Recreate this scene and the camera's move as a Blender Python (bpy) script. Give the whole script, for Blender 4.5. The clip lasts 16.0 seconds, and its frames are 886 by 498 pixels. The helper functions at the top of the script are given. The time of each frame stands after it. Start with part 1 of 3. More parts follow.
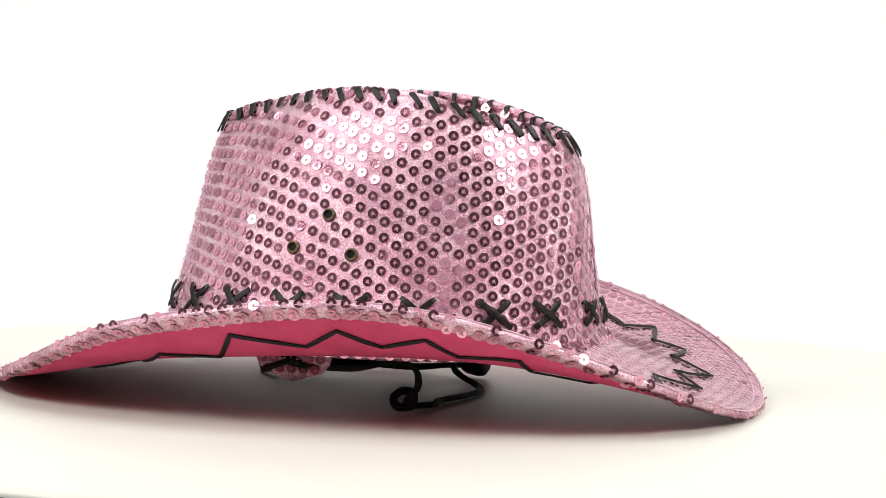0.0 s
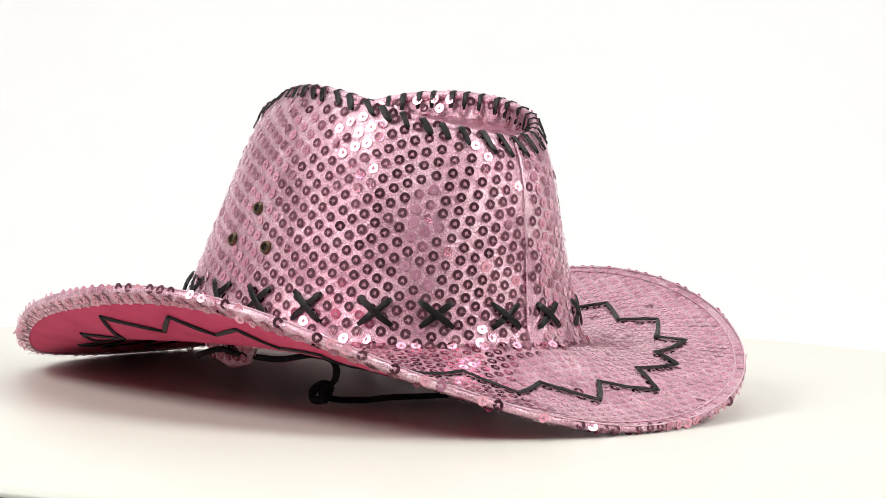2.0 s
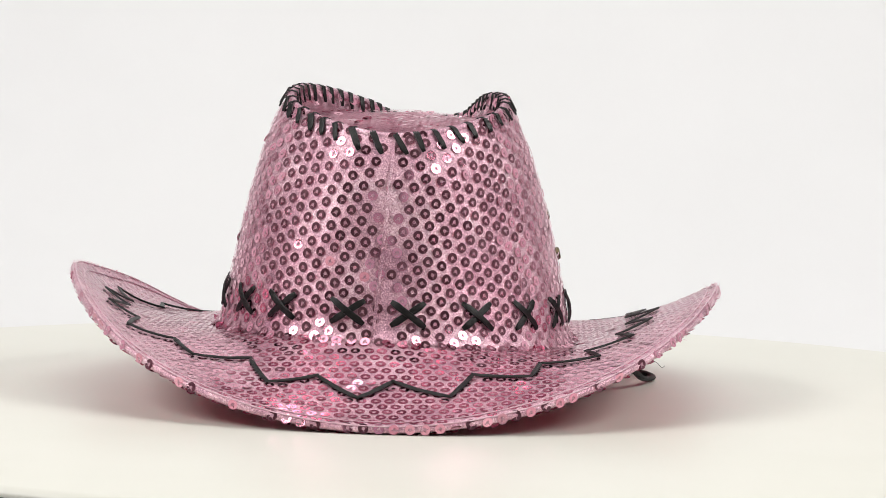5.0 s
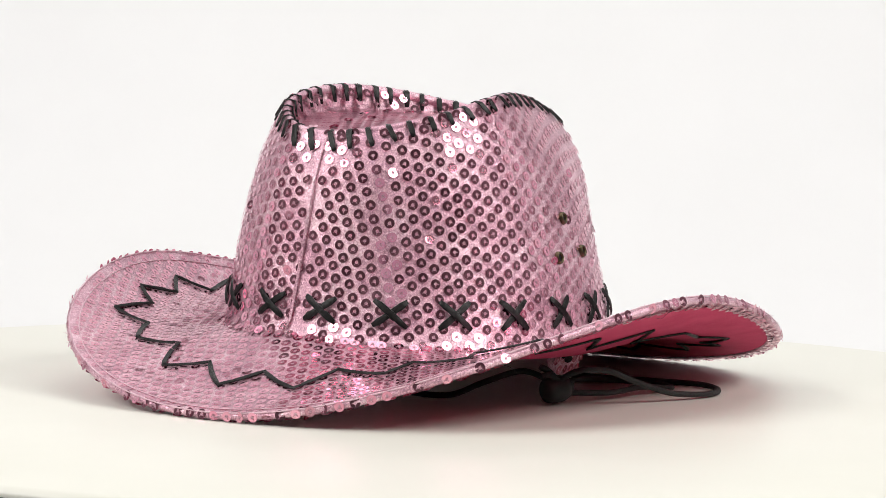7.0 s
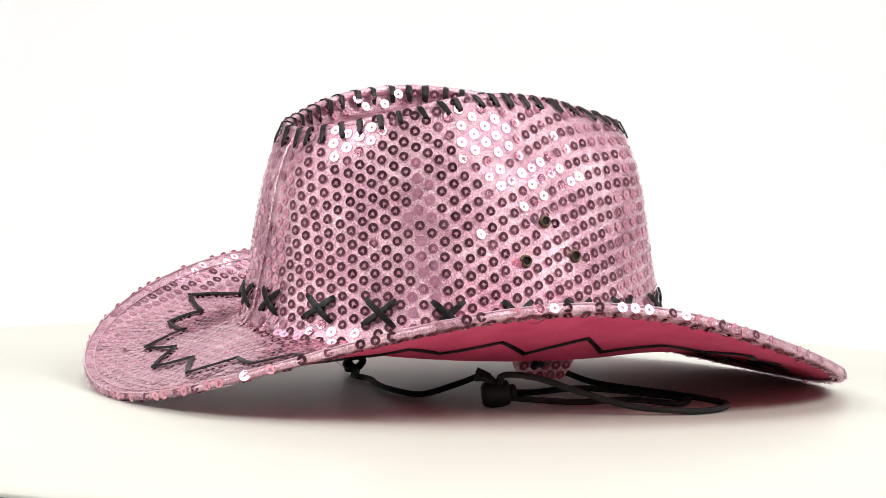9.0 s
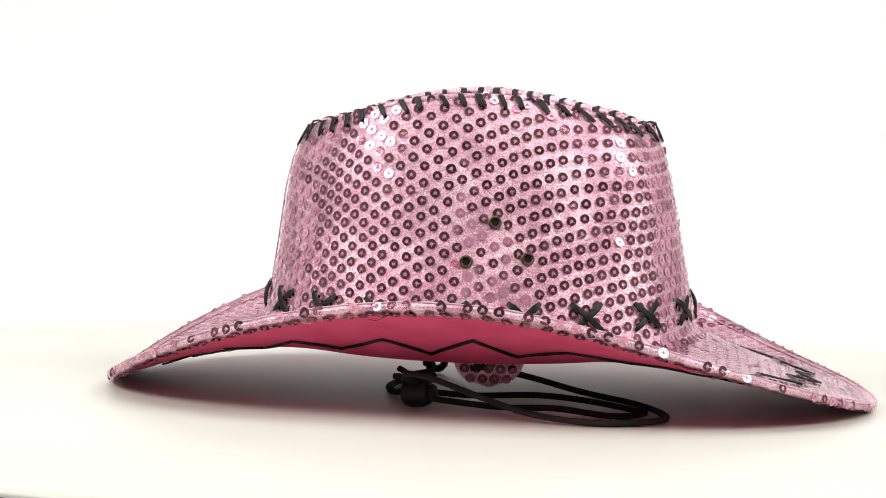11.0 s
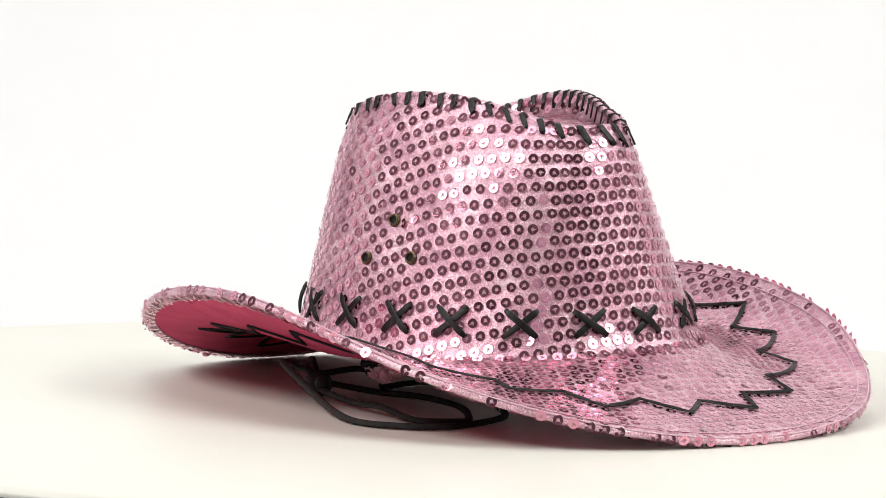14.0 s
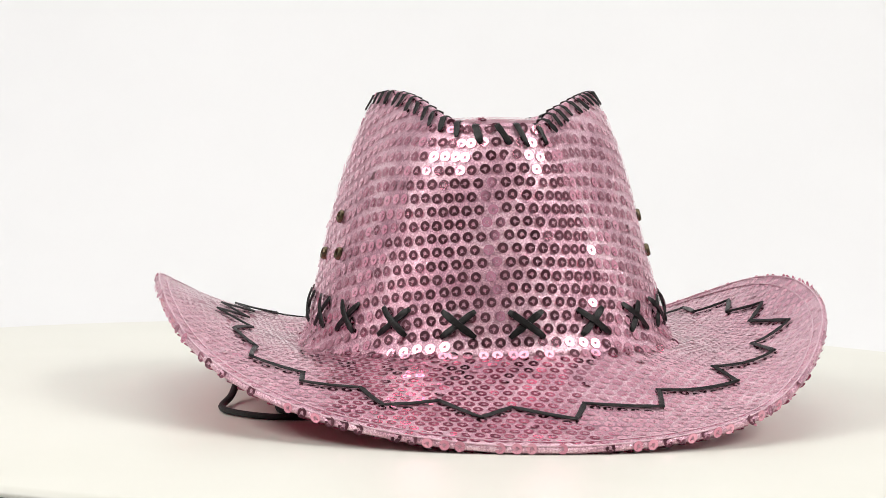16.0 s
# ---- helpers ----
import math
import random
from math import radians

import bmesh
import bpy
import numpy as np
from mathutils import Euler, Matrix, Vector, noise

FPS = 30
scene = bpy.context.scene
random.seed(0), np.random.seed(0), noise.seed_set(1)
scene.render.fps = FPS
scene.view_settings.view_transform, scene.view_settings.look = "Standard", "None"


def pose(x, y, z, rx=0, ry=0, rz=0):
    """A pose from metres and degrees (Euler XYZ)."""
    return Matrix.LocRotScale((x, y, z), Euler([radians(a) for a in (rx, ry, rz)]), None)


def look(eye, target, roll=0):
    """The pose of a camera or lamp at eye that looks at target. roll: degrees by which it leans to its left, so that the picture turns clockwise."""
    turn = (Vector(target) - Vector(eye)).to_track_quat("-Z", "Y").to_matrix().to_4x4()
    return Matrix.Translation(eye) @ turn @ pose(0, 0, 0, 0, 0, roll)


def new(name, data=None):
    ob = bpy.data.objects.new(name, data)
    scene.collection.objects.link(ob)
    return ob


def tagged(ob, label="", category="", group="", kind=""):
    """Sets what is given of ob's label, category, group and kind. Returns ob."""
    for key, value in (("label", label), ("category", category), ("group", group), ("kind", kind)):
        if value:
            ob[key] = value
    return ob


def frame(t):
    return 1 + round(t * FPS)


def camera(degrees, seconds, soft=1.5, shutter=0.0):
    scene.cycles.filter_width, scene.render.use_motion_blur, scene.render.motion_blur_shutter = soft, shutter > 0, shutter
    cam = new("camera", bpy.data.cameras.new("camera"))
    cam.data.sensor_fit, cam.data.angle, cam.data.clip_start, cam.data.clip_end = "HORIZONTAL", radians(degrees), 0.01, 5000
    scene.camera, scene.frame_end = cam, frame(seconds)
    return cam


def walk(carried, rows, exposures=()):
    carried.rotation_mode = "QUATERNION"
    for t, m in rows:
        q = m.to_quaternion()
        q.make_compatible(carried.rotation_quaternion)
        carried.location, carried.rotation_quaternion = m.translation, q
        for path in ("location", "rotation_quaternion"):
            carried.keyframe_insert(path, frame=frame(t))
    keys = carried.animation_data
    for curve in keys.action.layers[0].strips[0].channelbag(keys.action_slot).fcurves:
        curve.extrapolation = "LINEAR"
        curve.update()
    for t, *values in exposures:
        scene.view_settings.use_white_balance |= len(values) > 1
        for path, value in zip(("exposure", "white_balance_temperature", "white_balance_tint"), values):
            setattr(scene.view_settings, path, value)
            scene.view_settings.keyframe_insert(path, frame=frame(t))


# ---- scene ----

# ---------------------------------------------------------------- camera
SECONDS = 16.0
TURN = -15.428          # degrees a second, clockwise from above
EYE = Vector((0.0, -1.35, 0.162))
cam = camera(18.0, SECONDS, soft=0.8)
VIEW = look(EYE, EYE + Vector((0.0015, 0.99767, -0.06822)), 1.524)
walk(cam, [(0.0, VIEW), (SECONDS, VIEW)],
     exposures=[(0.0, -0.16), (1.5, -0.18), (2.5, -0.31), (3.5, -0.39), (5.0, -0.43), (6.3, -0.39), (8.0, -0.26), (11.0, -0.18), (12.5, -0.19), (14.5, -0.27), (16.0, -0.34)])

# ---------------------------------------------------------------- light
world = bpy.data.worlds.new("room_light")
world.use_nodes = True
world.node_tree.nodes["Background"].inputs[0].default_value = (1.0, 0.97, 0.93, 1)
world.node_tree.nodes["Background"].inputs[1].default_value = 0.08
scene.world = world


def softbox(name, eye, target, size_x, size_y, watts, colour=(1.0, 0.983, 0.962)):
    data = bpy.data.lights.new(name, "AREA")
    data.shape, data.size, data.size_y, data.energy, data.color = "RECTANGLE", size_x, size_y, watts, colour
    ob = new(name, data)
    ob.matrix_world = look(eye, target)
    return ob


def toward(azimuth, elevation, distance):
    """A place seen from the hat: degrees right of the camera, degrees up, metres away."""
    a, e = radians(azimuth), radians(elevation)
    return (distance * math.sin(a) * math.cos(e), -distance * math.cos(a) * math.cos(e), 0.1 + distance * math.sin(e))


softbox("softbox_left", toward(-60, 39, 2.0), (0, 0, 0.1), 1.15, 0.70, 35)
softbox("softbox_right", toward(64, 39, 2.0), (0, 0, 0.1), 1.15, 0.70, 35)
softbox("window_strip", toward(3, 20, 2.6), (0, 0, 0.1), 0.50, 0.95, 0.9, (0.93, 0.95, 1.0))
softbox("softbox_top", (0.0, 0.1, 2.0), (0, 0.1, 0.0), 1.5, 1.2, 14.5)
softbox("softbox_backdrop", (0.0, 0.7, 2.1), (0, 1.6, 0.3), 2.4, 0.5, 8.9, (0.965, 0.98, 1.0))


# ---------------------------------------------------------------- materials
def nodes_of(name):
    m = bpy.data.materials.new(name)
    m.use_nodes = True
    nt = m.node_tree
    return m, nt, nt.nodes["Principled BSDF"]


def link(nt, a, b):
    nt.links.new(a, b)


def noise_node(nt, scale, detail=4.0, rough=0.55):
    tc = nt.nodes.new("ShaderNodeTexCoord")
    n = nt.nodes.new("ShaderNodeTexNoise")
    n.inputs["Scale"].default_value, n.inputs["Detail"].default_value, n.inputs["Roughness"].default_value = scale, detail, rough
    link(nt, tc.outputs["Object"], n.inputs["Vector"])
    return n


def ramp_node(nt, fac, stops):
    r = nt.nodes.new("ShaderNodeValToRGB")
    while len(r.color_ramp.elements) < len(stops):
        r.color_ramp.elements.new(0.5)
    for e, (pos, col) in zip(r.color_ramp.elements, stops):
        e.position, e.color = pos, (*col, 1)
    link(nt, fac, r.inputs[0])
    return r


def bump_node(nt, height, strength, distance, bsdf):
    b = nt.nodes.new("ShaderNodeBump")
    b.inputs["Strength"].default_value, b.inputs["Distance"].default_value = strength, distance
    link(nt, height, b.inputs["Height"])
    link(nt, b.outputs[0], bsdf.inputs["Normal"])
    return b


def plain(name, low, high, scale, rough, bump=0.0, bump_scale=600.0, bump_depth=0.0005, metallic=0.0):
    m, nt, b = nodes_of(name)
    n = noise_node(nt, scale)
    r = ramp_node(nt, n.outputs["Fac"], [(0.3, low), (0.7, high)])
    link(nt, r.outputs[0], b.inputs["Base Color"])
    b.inputs["Roughness"].default_value, b.inputs["Metallic"].default_value = rough, metallic
    if bump:
        f = noise_node(nt, bump_scale, 3.0)
        bump_node(nt, f.outputs["Fac"], bump, bump_depth, b)
    return m


def satin_material():
    """Pink woven satin: fine crossing threads, a soft sheen, slight creases."""
    m, nt, b = nodes_of("pink_satin")
    n = noise_node(nt, 45.0)
    fine = noise_node(nt, 1250.0, 3.0, 0.7)
    both = nt.nodes.new("ShaderNodeMath")
    both.operation = "MULTIPLY_ADD"
    both.inputs[1].default_value = 0.62
    link(nt, fine.outputs["Fac"], both.inputs[0])
    half = nt.nodes.new("ShaderNodeMath")
    half.operation = "MULTIPLY"
    half.inputs[1].default_value = 0.38
    link(nt, n.outputs["Fac"], half.inputs[0])
    link(nt, half.outputs[0], both.inputs[2])
    r = ramp_node(nt, both.outputs[0], [(0.39, (0.42, 0.215, 0.29)), (0.5, (0.715, 0.41, 0.505)), (0.60, (0.98, 0.745, 0.82))])
    link(nt, r.outputs[0], b.inputs["Base Color"])
    b.inputs["Metallic"].default_value = 0.70
    b.inputs["Roughness"].default_value = 0.28
    b.inputs["Specular Tint"].default_value = (1.0, 0.93, 0.96, 1)
    b.inputs["Specular IOR Level"].default_value = 1.0
    b.inputs["Coat Weight"].default_value = 0.18
    b.inputs["Coat Tint"].default_value = (1.0, 0.85, 0.9, 1)
    b.inputs["Coat Roughness"].default_value = 0.24
    b.inputs["Sheen Weight"].default_value = 0.32
    b.inputs["Sheen Roughness"].default_value = 0.35
    b.inputs["Sheen Tint"].default_value = (1.0, 0.66, 0.77, 1)
    # threads that run round the hat, and small puckers between the sequins
    tc = nt.nodes.new("ShaderNodeTexCoord")
    mp = nt.nodes.new("ShaderNodeMapping")
    mp.inputs["Scale"].default_value = (260, 260, 2200)
    link(nt, tc.outputs["Object"], mp.inputs["Vector"])
    weave = nt.nodes.new("ShaderNodeTexNoise")
    weave.inputs["Scale"].default_value, weave.inputs["Detail"].default_value = 1.0, 3.0
    link(nt, mp.outputs[0], weave.inputs["Vector"])
    pucker = noise_node(nt, 260.0, 6.0, 0.72)
    mix = nt.nodes.new("ShaderNodeMath")
    mix.operation = "MULTIPLY_ADD"
    mix.inputs[1].default_value = 0.45
    link(nt, weave.outputs["Fac"], mix.inputs[0])
    link(nt, pucker.outputs["Fac"], mix.inputs[2])
    bump_node(nt, mix.outputs[0], 0.62, 0.0013, b)
    return m


def sequin_material():
    """Thin metallised pink foil, each disc a little different."""
    m, nt, b = nodes_of("pink_foil")
    g = nt.nodes.new("ShaderNodeNewGeometry")
    r = ramp_node(nt, g.outputs["Random Per Island"], [(0.0, (0.66, 0.275, 0.375)), (0.5, (0.76, 0.345, 0.45)), (1.0, (0.86, 0.43, 0.54))])
    link(nt, r.outputs[0], b.inputs["Base Color"])
    b.inputs["Metallic"].default_value = 1.0
    b.inputs["Roughness"].default_value = 0.11
    return m


SATIN = satin_material()
FOIL = sequin_material()
THREAD = plain("pale_pink_thread", (0.50, 0.25, 0.33), (0.66, 0.38, 0.46), 300, 0.5)
PIPING = plain("shiny_pink_piping", (0.60, 0.36, 0.44), (0.80, 0.56, 0.63), 420, 0.3, 0.6, 500, 0.0008)
FELT = plain("crimson_felt", (0.57, 0.043, 0.125), (0.67, 0.068, 0.165), 60, 0.9, 0.5, 1500, 0.0006)
LACE = plain("black_flat_lace", (0.004, 0.0038, 0.0038), (0.012, 0.0112, 0.0110), 900, 0.32, 0.6, 1100, 0.0006)
LACE.node_tree.nodes["Principled BSDF"].inputs["Specular IOR Level"].default_value = 0.36
CORD = plain("black_braided_cord", (0.004, 0.004, 0.004), (0.016, 0.014, 0.013), 700, 0.75, 0.9, 1300, 0.0008)
TOGGLE = plain("black_plastic", (0.004, 0.004, 0.004), (0.008, 0.008, 0.008), 90, 0.6)
BRASS = plain("aged_brass", (0.07, 0.055, 0.035), (0.19, 0.15, 0.09), 260, 0.35, 0.3, 900, 0.0003, 1.0)
# near-black colour that paints the shade inside the eyelets
HOLE_SHADE = plain("painted_hole_shade", (0.006, 0.005, 0.005), (0.012, 0.009, 0.009), 100, 0.9)
DISC_TOP = plain("white_laminate", (0.68, 0.675, 0.605), (0.715, 0.71, 0.645), 6, 0.42, 0.08, 900, 0.0002)
DISC_EDGE = plain("grey_edge_band", (0.16, 0.16, 0.145), (0.22, 0.22, 0.20), 20, 0.5)
PAPER = plain("white_backdrop_paper", (0.80, 0.80, 0.80), (0.83, 0.83, 0.83), 3, 0.9)
WALLS = plain("grey_studio_wall", (0.38, 0.36, 0.355), (0.43, 0.41, 0.405), 2, 0.9)
STAND = plain("dark_steel", (0.05, 0.05, 0.052), (0.09, 0.09, 0.092), 15, 0.45, metallic=0.6)


# ---------------------------------------------------------------- building helpers
def mesh_of(name, verts, faces, material, smooth=True):
    me = bpy.data.meshes.new(name)
    me.from_pydata([tuple(v) for v in verts], [], faces)
    me.materials.append(material)
    if smooth:
        me.polygons.foreach_set("use_smooth", [True] * len(me.polygons))
    me.update()
    return me


def part(name, me, parent, label=""):
    ob = new(name, me)
    ob.parent = parent
    if label:
        tagged(ob, label)
    return ob


def lathe(name, profile, material, steps=96, smooth=True):
    """A turned solid from (radius, z) pairs round the z axis."""
    verts, faces, n = [], [], len(profile)
    for i in range(steps):
        a = 2 * math.pi * i / steps
        verts += [(r * math.cos(a), r * math.sin(a), z) for r, z in profile]
    for i in range(steps):
        j = (i + 1) % steps
        faces += [(i * n + k, j * n + k, j * n + k + 1, i * n + k + 1) for k in range(n - 1)]
    return mesh_of(name, verts, faces, material, smooth)


def grid_mesh(name, rows, material, closed=True):
    """A skin over rows of equally many points; closed joins each row's ends."""
    n = len(rows[0])
    verts = [p for row in rows for p in row]
    faces = []
    for i in range(len(rows) - 1):
        for j in range(n if closed else n - 1):
            k = (j + 1) % n
            faces.append((i * n + j, i * n + k, (i + 1) * n + k, (i + 1) * n + j))
    return mesh_of(name, verts, faces, material)


def tube_data(path, radius, sides=8, flat=1.0, ups=None):
    """Verts and faces of a tube along a path, flattened across by flat, with closed ends."""
    verts, faces = [], []
    n = len(path)
    for i, p in enumerate(path):
        t = (path[min(i + 1, n - 1)] - path[max(i - 1, 0)]).normalized()
        up = ups[i] if ups else Vector((0, 0, 1))
        side = t.cross(up)
        side = side.normalized() if side.length > 1e-6 else Vector((1, 0, 0))
        up2 = side.cross(t).normalized()
        for k in range(sides):
            a = 2 * math.pi * k / sides
            verts.append(p + side * (radius * math.cos(a)) + up2 * (radius * flat * math.sin(a)))
    for i in range(n - 1):
        for k in range(sides):
            l = (k + 1) % sides
            faces.append((i * sides + k, i * sides + l, (i + 1) * sides + l, (i + 1) * sides + k))
    faces.append(tuple(range(sides))[::-1])
    faces.append(tuple((n - 1) * sides + k for k in range(sides)))
    return verts, faces


def smooth_path(points, steps=8, closed=False):
    """A Catmull-Rom path through the points."""
    pts = [Vector(p) for p in points]
    n = len(pts)
    out = []
    for i in range(n if closed else n - 1):
        p = [pts[(i + k) % n] if closed else pts[min(max(i + k, 0), n - 1)] for k in (-1, 0, 1, 2)]
        for s in range(steps):
            t = s / steps
            out.append(0.5 * (2 * p[1] + (p[2] - p[0]) * t + (2 * p[0] - 5 * p[1] + 4 * p[2] - p[3]) * t * t + (3 * p[1] - p[0] - 3 * p[2] + p[3]) * t ** 3))
    if not closed:
        out.append(pts[-1])
    return out


# ---------------------------------------------------------------- the studio
def build_studio():
    # paper sweep: flat, then a bend up into the wall
    prof = [(-0.75, -0.10), (0.9, -0.10)]
    prof += [(0.9 + 0.6 * math.sin(math.radians(a)), 0.5 - 0.6 * math.cos(math.radians(a))) for a in range(6, 91, 6)]
    prof += [(1.5, 2.4)]
    rows = []
    for y, z in prof:
        rows.append([Vector((x, y, z)) for x in (-2.9, -2.0, -1.0, 0.0, 1.0, 2.0, 2.9)])
    me = grid_mesh("backdrop", rows, PAPER, closed=False)
    ob = tagged(new("backdrop", me), "seamless white paper backdrop curving up behind the turntable", "backdrop", kind="structure")
    mod = ob.modifiers.new("thickness", "SOLIDIFY")
    mod.thickness, mod.offset = 0.002, 0.0
    # unseen paper panels added at both sides: white for the sequins to reflect, soft fill
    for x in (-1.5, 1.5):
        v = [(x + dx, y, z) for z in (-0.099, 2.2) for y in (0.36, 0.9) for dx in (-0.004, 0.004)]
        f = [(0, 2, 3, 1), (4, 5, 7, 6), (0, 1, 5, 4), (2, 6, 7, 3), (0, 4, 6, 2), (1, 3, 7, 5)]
        tagged(new("reflector_wing", mesh_of("reflector_wing", v, f, PAPER, False)), "unseen white reflector panel added beside the turntable", "backdrop", kind="structure")
    # plain room round the set
    def slab(name, label, lo, hi):
        x0, y0, z0 = lo
        x1, y1, z1 = hi
        v = [(x, y, z) for z in (z0, z1) for y in (y0, y1) for x in (x0, x1)]
        f = [(0, 2, 3, 1), (4, 5, 7, 6), (0, 1, 5, 4), (2, 6, 7, 3), (0, 4, 6, 2), (1, 3, 7, 5)]
        tagged(new(name, mesh_of(name, v, f, WALLS, False)), label, "structure", kind="structure")
    slab("floor", "grey floor of the studio room", (-3, -4, -0.95), (3, 3, -0.85))
    slab("ceiling", "grey ceiling of the studio room", (-3, -4, 2.6), (3, 3, 2.7))
    slab("wall_south", "grey wall of the studio room", (-3, -4.1, -0.85), (3, -4, 2.6))
    slab("wall_north", "grey wall of the studio room", (-3, 3, -0.85), (3, 3.1, 2.6))
    slab("wall_west", "grey wall of the studio room", (-3.1, -4, -0.85), (-3, 3, 2.6))
    slab("wall_east", "grey wall of the studio room", (3, -4, -0.85), (3.1, 3, 2.6))


def build_turntable():
    top = new("turntable")
    tagged(top, "round white turntable with a grey edge band, slowly turning", "turntable")
    part("top_plate", lathe("top_plate", [(0.0, 0.0), (0.2, 0.0), (0.359, 0.0), (0.362, -0.0008), (0.3635, -0.0022), (0.364, -0.004), (0.0, -0.004)], DISC_TOP, 160), top)
    part("edge_band", lathe("edge_band", [(0.30, -0.0045), (0.3625, -0.0045), (0.3625, -0.024), (0.30, -0.024)], DISC_EDGE, 160), top, "grey edge band")
    part("foot", lathe("foot", [(0.0, -0.024), (0.13, -0.024), (0.13, -0.085), (0.15, -0.0985), (0.0, -0.0985)], STAND, 64), top, "dark steel foot")
    return top


# ---------------------------------------------------------------- the hat's form
# Hat space: x to the front, y to its left side, z up from the turntable.
GROUND = 0.162
HAT_X, HAT_Y, HAT_TURN = -0.02228, -0.01553, 165.0

EDGE_R = (0.17403, 0.0069, -0.00124, 0.01464, -0.00263, 0.00128, -0.00204, -0.00186, -0.0004, -5e-05, 0.00038, -0.00102, 0.00039)
EDGE_Z = (-0.13253, -0.00175, 0.00316, -0.02677, 0.00103, 0.00173, 0.00071, -0.00102, 0.00031, 3e-05, -0.00036, 0.00022, -0.00031)


def series(c, a):
    return c[0] + sum(c[2 * k - 1] * math.cos(k * a) + c[2 * k] * math.sin(k * a) for k in range(1, len(c) // 2 + 1))


def brim_edge(a):
    r = series(EDGE_R, a)
    d = (math.degrees(a) + 180) % 360 - 180
    r += 0.0008 * math.exp(-((d - 48) / 16) ** 2)
    left, right = math.exp(-((d - 94) / 32) ** 2), math.exp(-((d + 92) / 32) ** 2)
    r -= 0.0042 * left + 0.0018 * right
    lift = 0.0018 - 0.0072 * math.exp(-((d - 36) / 20) ** 2) - 0.0025 * math.exp(-((d - 72) / 18) ** 2) - 0.0014 * left
    return Vector((r * math.cos(a), r * math.sin(a), max(0.0036, series(EDGE_Z, a) + GROUND + lift)))


def crown_base(a):
    c, s = math.cos(a), math.sin(a)
    k = (abs(c) ** 2.2 + abs(s) ** 2.2) ** (-1 / 2.2)
    x, y = 0.002 + 0.1055 * k * c, 0.0852 * k * s
    return Vector((x, y, 0.0318 - 0.004 * s * s + 0.036 * y))


# stations of the crown's stitched rim: degrees from the front, x, half width, height
RIM = ((0, 0.0835, 0.0, 0.1335), (9, 0.0825, 0.0085, 0.1330), (18, 0.078, 0.0160, 0.1328), (32, 0.067, 0.0215, 0.1345), (47, 0.051, 0.0285, 0.1385),
       (63, 0.033, 0.0385, 0.1435), (80, 0.013, 0.0460, 0.1460), (95, -0.006, 0.0520, 0.1463), (112, -0.030, 0.0545, 0.1435),
       (130, -0.051, 0.0500, 0.1380), (150, -0.0680, 0.0355, 0.1325), (165, -0.0790, 0.0187, 0.1287), (180, -0.0815, 0.0, 0.1267))


def crown_rim(a):
    d = math.degrees(a) % 360
    side = 1.0
    if d > 180:
        d, side = 360 - d, -1.0
    i = max(k for k in range(len(RIM) - 1) if RIM[k][0] <= d + 1e-9)

    def at(k):
        if k < 0:
            q = RIM[-k]
            return (-q[0], q[1], -q[2], q[3])
        if k >= len(RIM):
            q = RIM[2 * len(RIM) - 2 - k]
            return (360 - q[0], q[1], -q[2], q[3])
        return RIM[k]
    p0, p1, p2, p3 = at(i - 1), at(i), at(i + 1), at(i + 2)
    t = (d - p1[0]) / (p2[0] - p1[0])
    out = []
    for j in (1, 2, 3):
        m1 = (p2[j] - p0[j]) / (p2[0] - p0[0]) * (p2[0] - p1[0])
        m2 = (p3[j] - p1[j]) / (p3[0] - p1[0]) * (p2[0] - p1[0])
        out.append((2 * t ** 3 - 3 * t * t + 1) * p1[j] + (t ** 3 - 2 * t * t + t) * m1 + (-2 * t ** 3 + 3 * t * t) * p2[j] + (t ** 3 - t * t) * m2)
    y = side * out[1] * 0.95
    # the front of the rim leans to one side and sags a little
    w = min(1.0, max(0.0, out[0] / 0.065))
    w = w * w * (3 - 2 * w)
    full = math.exp(-((d - 38) / 16) ** 2) if side > 0 else 0.0
    # and one front corner stands out further than the other
    swell = math.exp(-((d - 42) / 14) ** 2) if side < 0 else 0.0
    y -= 0.0030 * swell
    behind = d if side > 0 else 360 - d
    corner = math.exp(-((behind - 166) / 16) ** 2)
    return Vector((out[0] + 0.004 * full + 0.0060 * swell - 0.0040 * corner, y - 0.0060 * w, out[2] - 0.0007 + 0.0015 * full + 0.02 * y))


